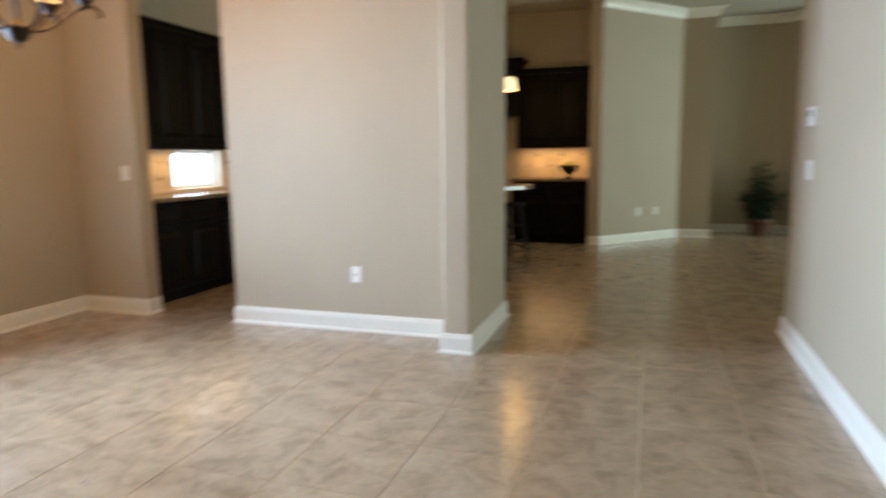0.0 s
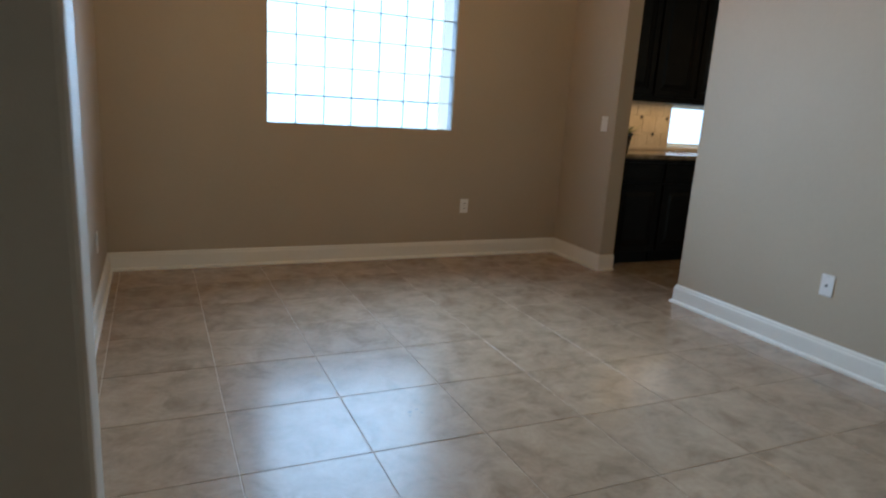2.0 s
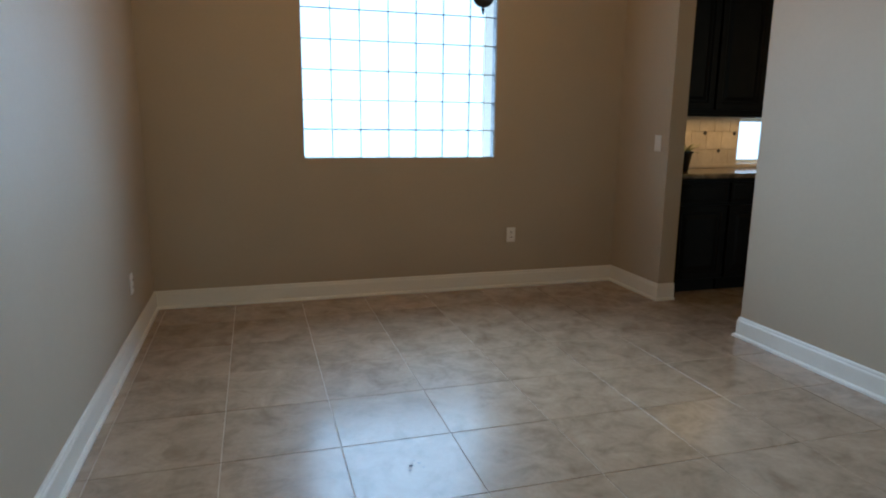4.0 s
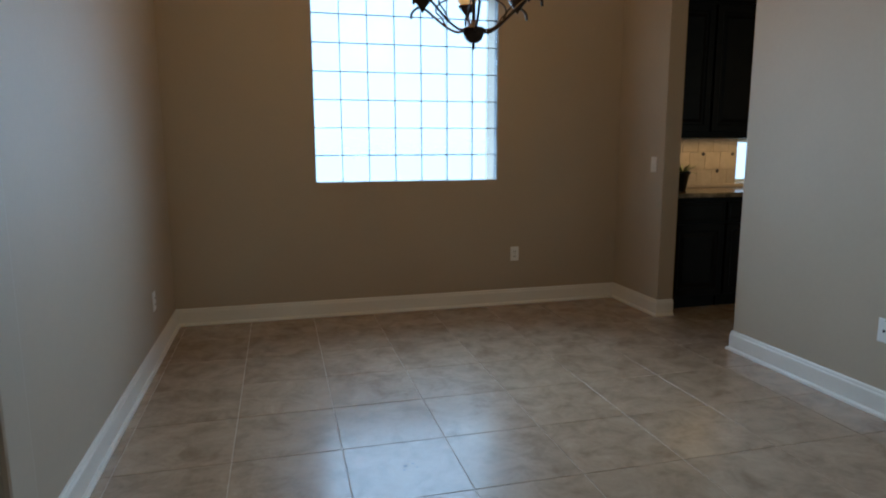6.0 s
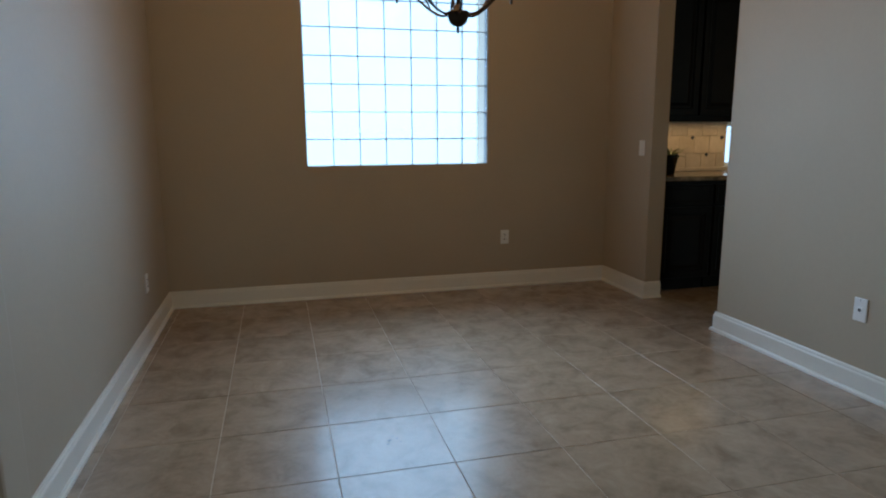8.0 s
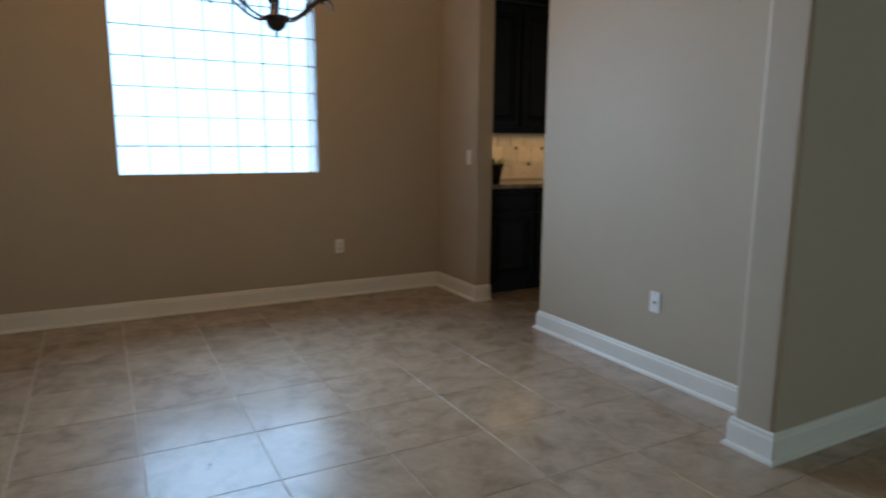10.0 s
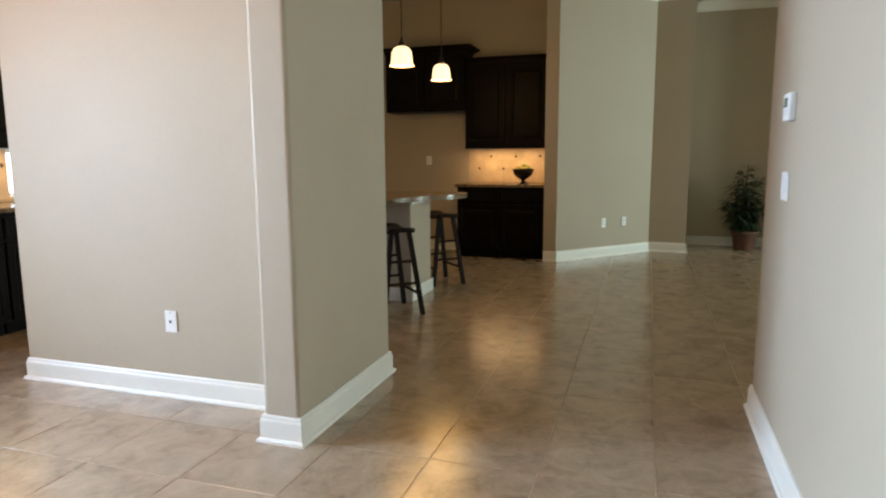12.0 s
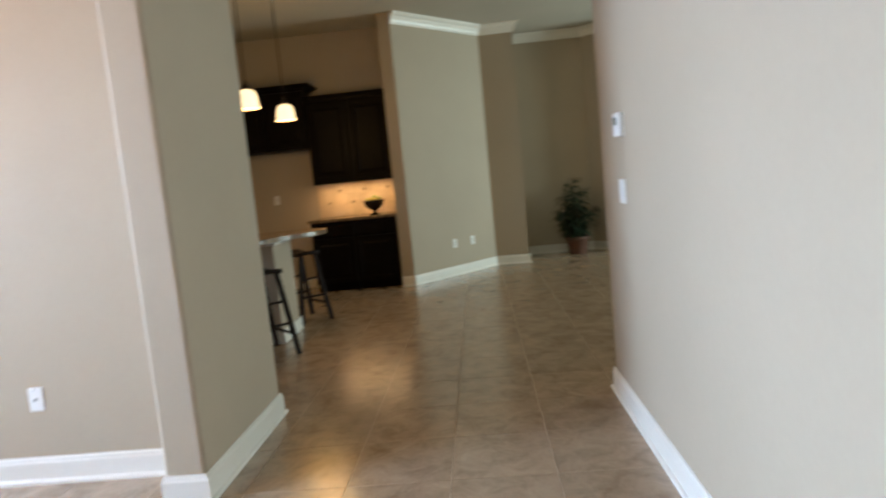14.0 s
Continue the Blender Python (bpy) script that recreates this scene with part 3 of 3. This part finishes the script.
worktop([(p.x, p.y) for p in edge], 0.887, 0.928, "curved polished granite bar top with a rounded end")


def bar_stool(m):
    s = thing("bar_stool", "black-stained wooden saddle stool at the kitchen bar", "stool", m, "stools at the kitchen bar")
    bm = bmesh.new()
    nx, ny, top = 10, 6, {}
    W, D = 0.43, 0.22
    for side in (0, 1):
        for i in range(nx + 1):
            for j in range(ny + 1):
                u, v = i / nx * 2 - 1, j / ny * 2 - 1
                z = 0.695 + 0.022 * u * u - 0.006 * v * v + (0.0 if side == 0 else -0.032 - 0.004 * u * u)
                top[side, i, j] = bm.verts.new((u * W / 2, v * D / 2 * (1 - 0.06 * u * u), z))
    for side in (0, 1):
        for i in range(nx):
            for j in range(ny):
                bm.faces.new([top[side, a, b] for a, b in ((i, j), (i + 1, j), (i + 1, j + 1), (i, j + 1))])
    rim = [(i, 0) for i in range(nx)] + [(nx, j) for j in range(ny)] + [(i, ny) for i in range(nx, 0, -1)] + [(0, j) for j in range(ny, 0, -1)]
    for k in range(len(rim)):
        a, b = rim[k], rim[(k + 1) % len(rim)]
        bm.faces.new((top[0, a[0], a[1]], top[0, b[0], b[1]], top[1, b[0], b[1]], top[1, a[0], a[1]]))
    part("seat", bm, STOOLWOOD, s, "dished saddle seat", True)
    feet = {}
    for sx in (-1, 1):
        for sy in (-1, 1):
            a, b = Vector((sx * 0.155, sy * 0.075, 0.682)), Vector((sx * 0.215, sy * 0.165, 0.0))
            feet[sx, sy] = (a, b)
            bm = bmesh.new()
            q = 0.017
            lo = [bm.verts.new(b + Vector((dx * q, dy * q, 0))) for dx, dy in ((-1, -1), (1, -1), (1, 1), (-1, 1))]
            hi = [bm.verts.new(a + Vector((dx * q, dy * q, 0))) for dx, dy in ((-1, -1), (1, -1), (1, 1), (-1, 1))]
            bm.faces.new(lo)
            bm.faces.new(hi)
            for i in range(4):
                bm.faces.new((lo[i], lo[(i + 1) % 4], hi[(i + 1) % 4], hi[i]))
            part("leg", bm, STOOLWOOD, s)
    at = lambda sx, sy, z: feet[sx, sy][1].lerp(feet[sx, sy][0], z / 0.682)
    for (p, q, z) in (((-1, -1), (1, -1), 0.17), ((-1, 1), (1, 1), 0.17), ((-1, -1), (-1, 1), 0.26), ((1, -1), (1, 1), 0.26), ((-1, -1), (-1, 1), 0.44), ((1, -1), (1, 1), 0.44)):
        part("stretcher", tube([at(*p, z), at(*q, z)], 0.012, 6), STOOLWOOD, s)
    return s


stool = bar_stool(pose(4.70, -0.69, 0, 0, 0, 42))
copy_thing(stool, pose(6.00, -0.665, 0, 0, 0, 42))


def pendant(m):
    p = thing("pendant_lamp", "lit bell-shaped frosted glass pendant on a dark rod", "lamp", m, "pendants over the kitchen bar")
    prof = [(0.106, 0.0), (0.103, 0.004), (0.095, 0.018), (0.090, 0.040), (0.088, 0.070), (0.085, 0.100), (0.076, 0.128), (0.058, 0.150), (0.030, 0.160)]
    bm = lathe(prof, 28)
    lathe([(r - 0.004, z) for r, z in prof], 28, bm=bm)
    part("shade", bm, PENDANT, p, "glowing frosted glass bell", True)
    part("socket_cap", lathe([(0.032, 0.158), (0.030, 0.185), (0.016, 0.20), (0.008, 0.235)], 16, closed=True), BRONZE, p, "", True)
    part("rod", tube([(0, 0, 0.22), (0, 0, CEIL - 2.03 - 0.02)], 0.005, 8), BRONZE, p)
    part("canopy", lathe([(0.02, CEIL - 2.03 - 0.035), (0.055, CEIL - 2.03 - 0.02), (0.062, CEIL - 2.03)], 20, closed=True), BRONZE, p, "", True)
    return p


pend = pendant(pose(5.03, -0.655, 2.03))
copy_thing(pend, pose(6.11, -0.655, 2.03))
point("pendant_bulb", (5.03, -0.655, 2.06), 34, (1.0, 0.52, 0.11), 0.24)
point("pendant_bulb", (6.11, -0.655, 2.06), 34, (1.0, 0.52, 0.11), 0.24)

# bowl of fruit on the kitchen worktop
bw = tagged(finish("pedestal_bowl", lathe([(0.0, 0.0), (0.065, 0.0), (0.066, 0.008), (0.04, 0.018), (0.022, 0.035), (0.024, 0.05), (0.07, 0.075), (0.115, 0.115), (0.132, 0.17), (0.135, 0.185), (0.128, 0.186), (0.108, 0.12), (0.06, 0.082), (0.0, 0.072)], 32), BOWLMAT, True),
            "black glazed pedestal bowl with fruit on the granite worktop", "bowl")
bw.location = (7.86, -1.165, 0.93)
for k, (dx, dy, dz, mt) in enumerate(((0.0, 0.02, 0.165, LEMON), (0.05, -0.05, 0.175, LIME), (-0.05, -0.03, 0.165, LEMON), (0.01, -0.01, 0.20, LIME), (-0.02, 0.07, 0.168, LEMON), (0.06, 0.04, 0.165, LEMON))):
    f = lathe([(0.0, -0.042), (0.010, -0.038), (0.026, -0.026), (0.033, 0.0), (0.026, 0.026), (0.010, 0.038), (0.0, 0.043)], 14)
    fo = tagged(finish("lemon" if mt is LEMON else "lime", f, mt, True), "yellow lemon in the black bowl" if mt is LEMON else "green lime in the black bowl", "fruit", "fruit in the bowl")
    fo.matrix_world = pose(7.86 + dx, -1.165 + dy, 0.95 + dz, 70 + 15 * k, 20 * k, 50 * k)

# ---- plants ----
rng = random.Random(5)


def leaf(bm, at, d, length, width, droop):
    """A curved leaf blade from a point, in a direction."""
    d = d.normalized()
    side = d.cross(Vector((0, 0, 1)))
    side = side.normalized() if side.length > 0.05 else Vector((1, 0, 0))
    prev, n = None, 4
    for i in range(n + 1):
        t = i / n
        c = at + d * length * t + Vector((0, 0, -droop * t * t * length))
        w = width * math.sin(math.pi * (0.12 + 0.86 * t)) * 0.5
        row = [bm.verts.new(c - side * w), bm.verts.new(c + Vector((0, 0, -w * 0.35))), bm.verts.new(c + side * w)]
        if prev:
            bm.faces.new((prev[0], prev[1], row[1], row[0]))
            bm.faces.new((prev[1], prev[2], row[2], row[1]))
        prev = row


tree = thing("potted_plant", "dark green bushy potted plant in a brown pot", "plant", pose(9.27, -3.94, 0))
part("pot", lathe([(0.0, 0.0), (0.125, 0.0), (0.13, 0.01), (0.165, 0.22), (0.178, 0.225), (0.18, 0.262), (0.166, 0.263), (0.155, 0.20), (0.0, 0.20)], 28), BASKET, tree, "brown terracotta pot", True)
part("soil", lathe([(0.0, 0.215), (0.152, 0.21), (0.15, 0.205)], 20), SOIL, tree)
stems = bmesh.new()
crown_bm = bmesh.new()
for k in range(9):
    a = k * 2.4 + rng.uniform(-0.3, 0.3)
    r = 0.06 + 0.035 * k + rng.uniform(-0.02, 0.02)
    tip = Vector((r * math.cos(a), r * math.sin(a), 1.13 - 0.07 * k + rng.uniform(-0.05, 0.05)))
    pts = spline([(0.02 * math.cos(a), 0.02 * math.sin(a), 0.21), tip * 0.5 + Vector((0.02, 0.01, 0.1)), tip], 6)
    tube(pts, [0.011 - 0.007 * i / (len(pts) - 1) for i in range(len(pts))], 6, stems)
    for j in range(110):
        t = rng.uniform(0.15, 1.0)
        p = pts[int(t * (len(pts) - 1))]
        b = rng.uniform(0, 2 * math.pi)
        d = Vector((math.cos(b), math.sin(b), rng.uniform(-0.3, 0.7)))
        q = p + d.normalized() * rng.uniform(0.0, 0.10)
        leaf(crown_bm, q, d, rng.uniform(0.07, 0.15), rng.uniform(0.025, 0.045), rng.uniform(0.2, 0.7))
part("trunk", stems, BARK, tree)
part("crown", crown_bm, LEAF, tree, "dense dark green leaves")

spk = thing("small_plant", "spiky yellow-green plant in a slim dark pot", "plant", pose(2.965, 1.95, 0.93))
part("pot", lathe([(0.0, 0.0), (0.035, 0.0), (0.058, 0.135), (0.066, 0.138), (0.066, 0.155), (0.058, 0.156), (0.050, 0.12), (0.0, 0.12)], 24), BOWLMAT, spk, "slim dark tapered pot", True)
bm = bmesh.new()
for k in range(34):
    a = rng.uniform(0, 2 * math.pi)
    d = Vector((math.cos(a), math.sin(a), rng.uniform(0.3, 1.8)))
    leaf(bm, Vector((0, 0, 0.13)), d, rng.uniform(0.13, 0.20), 0.016, rng.uniform(0.1, 0.5))
part("leaves", bm, SPIKE, spk, "thin spiky leaves")

# ---- chandelier ----
CX, CY, CZ = 0.738, 0.495, 1.76
ch = thing("chandelier", "dark bronze scrolled chandelier with lit amber glass shades", "chandelier", pose(CX, CY, CZ))
part("finial", lathe([(0.0, 0.0), (0.005, 0.004), (0.006, 0.018), (0.010, 0.024), (0.005, 0.030), (0.012, 0.036)], 14), BRONZE, ch, "", True)
part("bottom_bowl", lathe([(0.0, 0.034), (0.022, 0.036), (0.040, 0.050), (0.050, 0.072), (0.053, 0.092), (0.058, 0.098), (0.050, 0.106), (0.018, 0.108), (0.012, 0.14), (0.0, 0.14)], 24), BRONZE, ch, "", True)
part("stem", tube([(0, 0, 0.10), (0, 0, 0.80)], 0.010, 10), BRONZE, ch)
part("upper_hub", lathe([(0.0, 0.27), (0.02, 0.275), (0.045, 0.30), (0.05, 0.325), (0.03, 0.345), (0.016, 0.40), (0.03, 0.44), (0.015, 0.48)], 20), BRONZE, ch, "", True)
part("chain", tube([(0, 0, 0.80), (0, 0, CEIL - CZ - 0.02)], 0.006, 8), BRONZE, ch)
part("canopy", lathe([(0.015, CEIL - CZ - 0.05), (0.05, CEIL - CZ - 0.03), (0.07, CEIL - CZ)], 20, closed=True), BRONZE, ch, "", True)
for k in range(6):
    a = 2 * math.pi * k / 6 + 0.35
    c, s_ = math.cos(a), math.sin(a)
    on = lambda r, z: (r * c, r * s_, z)
    part("arm", tube(spline([on(0.040, 0.095), on(0.09, 0.092), on(0.15, 0.122), on(0.21, 0.170), on(0.262, 0.212), on(0.305, 0.226), on(0.340, 0.205), on(0.345, 0.175)], 7), 0.0065, 8), BRONZE, ch)
    part("scroll", tube(spline([on(0.15, 0.122), on(0.172, 0.165), on(0.205, 0.20), on(0.185, 0.235), on(0.12, 0.26), on(0.045, 0.31)], 6), 0.0045, 6), BRONZE, ch)
    part("cup", lathe([(0.0, 0.198), (0.006, 0.205), (0.012, 0.218), (0.045, 0.258), (0.048, 0.266), (0.0, 0.266)], 16, at=on(0.28, 0)[:2]), BRONZE, ch, "", True)
    sh = lathe([(0.022, 0.266), (0.045, 0.278), (0.062, 0.308), (0.070, 0.348), (0.078, 0.373), (0.075, 0.374), (0.066, 0.348), (0.058, 0.310), (0.042, 0.282), (0.018, 0.270)], 20, at=on(0.28, 0)[:2])
    part("shade", sh, AMBER, ch, "glowing amber glass cup", True)
point("chandelier_bulb", (CX, CY, CZ + 0.62), 190, (1.0, 0.50, 0.14), 0.36)

# ---- floor tiles ----
floor = tagged(finish("floor", boxes((-4.0, -9.5, -0.3, 10.6, 2.7, -0.0022)), GROUT), "beige mottled ceramic tile floor with thin grout joints", "floor", kind="structure")
T = 0.457


def tile_verts(x, y):
    g, c = 0.0015, 0.0011
    a, b = g, T - g
    return [(x + p, y + q, -0.006) for p, q in ((a, a), (b, a), (b, b), (a, b))] + \
           [(x + p, y + q, -0.0009) for p, q in ((a, a), (b, a), (b, b), (a, b))] + \
           [(x + p, y + q, 0.0) for p, q in ((a + c, a + c), (b - c, a + c), (b - c, b - c), (a + c, b - c))]


FACES = [(8, 9, 10, 11)] + [(i, (i + 1) % 4, (i + 1) % 4 + 4, i + 4) for i in range(4)] + [(i + 4, (i + 1) % 4 + 4, (i + 1) % 4 + 8, i + 8) for i in range(4)]
one = bpy.data.meshes.new("tile")
one.from_pydata(tile_verts(0, 0), [], FACES)
one.materials.append(TILE)
vs, fs = [], []
tilt = random.Random(3)
for i in range(-9, 24):
    for j in range(-21, 6):
        x, y = i * T, j * T
        if x > 10.5 or y < -9.4:
            continue
        if -4 <= i <= 15 and -8 <= j <= 4:
            ob = new("tile", one)
            ob.parent = floor
            ob.location = (x, y, 0)
            ob.rotation_euler = (tilt.uniform(-0.0006, 0.0006), tilt.uniform(-0.0006, 0.0006), 0)
        else:
            k = len(vs)
            vs += tile_verts(x, y)
            fs += [tuple(k + q for q in f) for f in FACES]
rest = bpy.data.meshes.new("far_tiles")
rest.from_pydata(vs, [], fs)
rest.materials.append(TILE)
far = new("far_tiles", rest)
far.parent = floor
tagged(far, kind="stuff")

# small dried smudges on one tile
SMUDGE = mottled("dried_smudge", (0.10, 0.08, 0.06), (0.18, 0.15, 0.12), 60.0, 0.8)
spots = random.Random(11)
for dx, dy, size in ((0.0, 0.0, 0.012), (0.035, 0.012, 0.008), (0.045, -0.02, 0.006), (-0.012, -0.03, 0.007), (0.02, 0.035, 0.005)):
    bm = bmesh.new()
    ring = []
    for k in range(12):
        a = 2 * math.pi * k / 12
        q = size * spots.uniform(0.6, 1.15)
        ring.append(bm.verts.new((0.235 + dx + q * math.cos(a), -0.215 + dy + 0.8 * q * math.sin(a), 0.0011)))
    bm.faces.new(ring)
    part("smudge", bm, SMUDGE, floor, "small dried smudge on the tile")
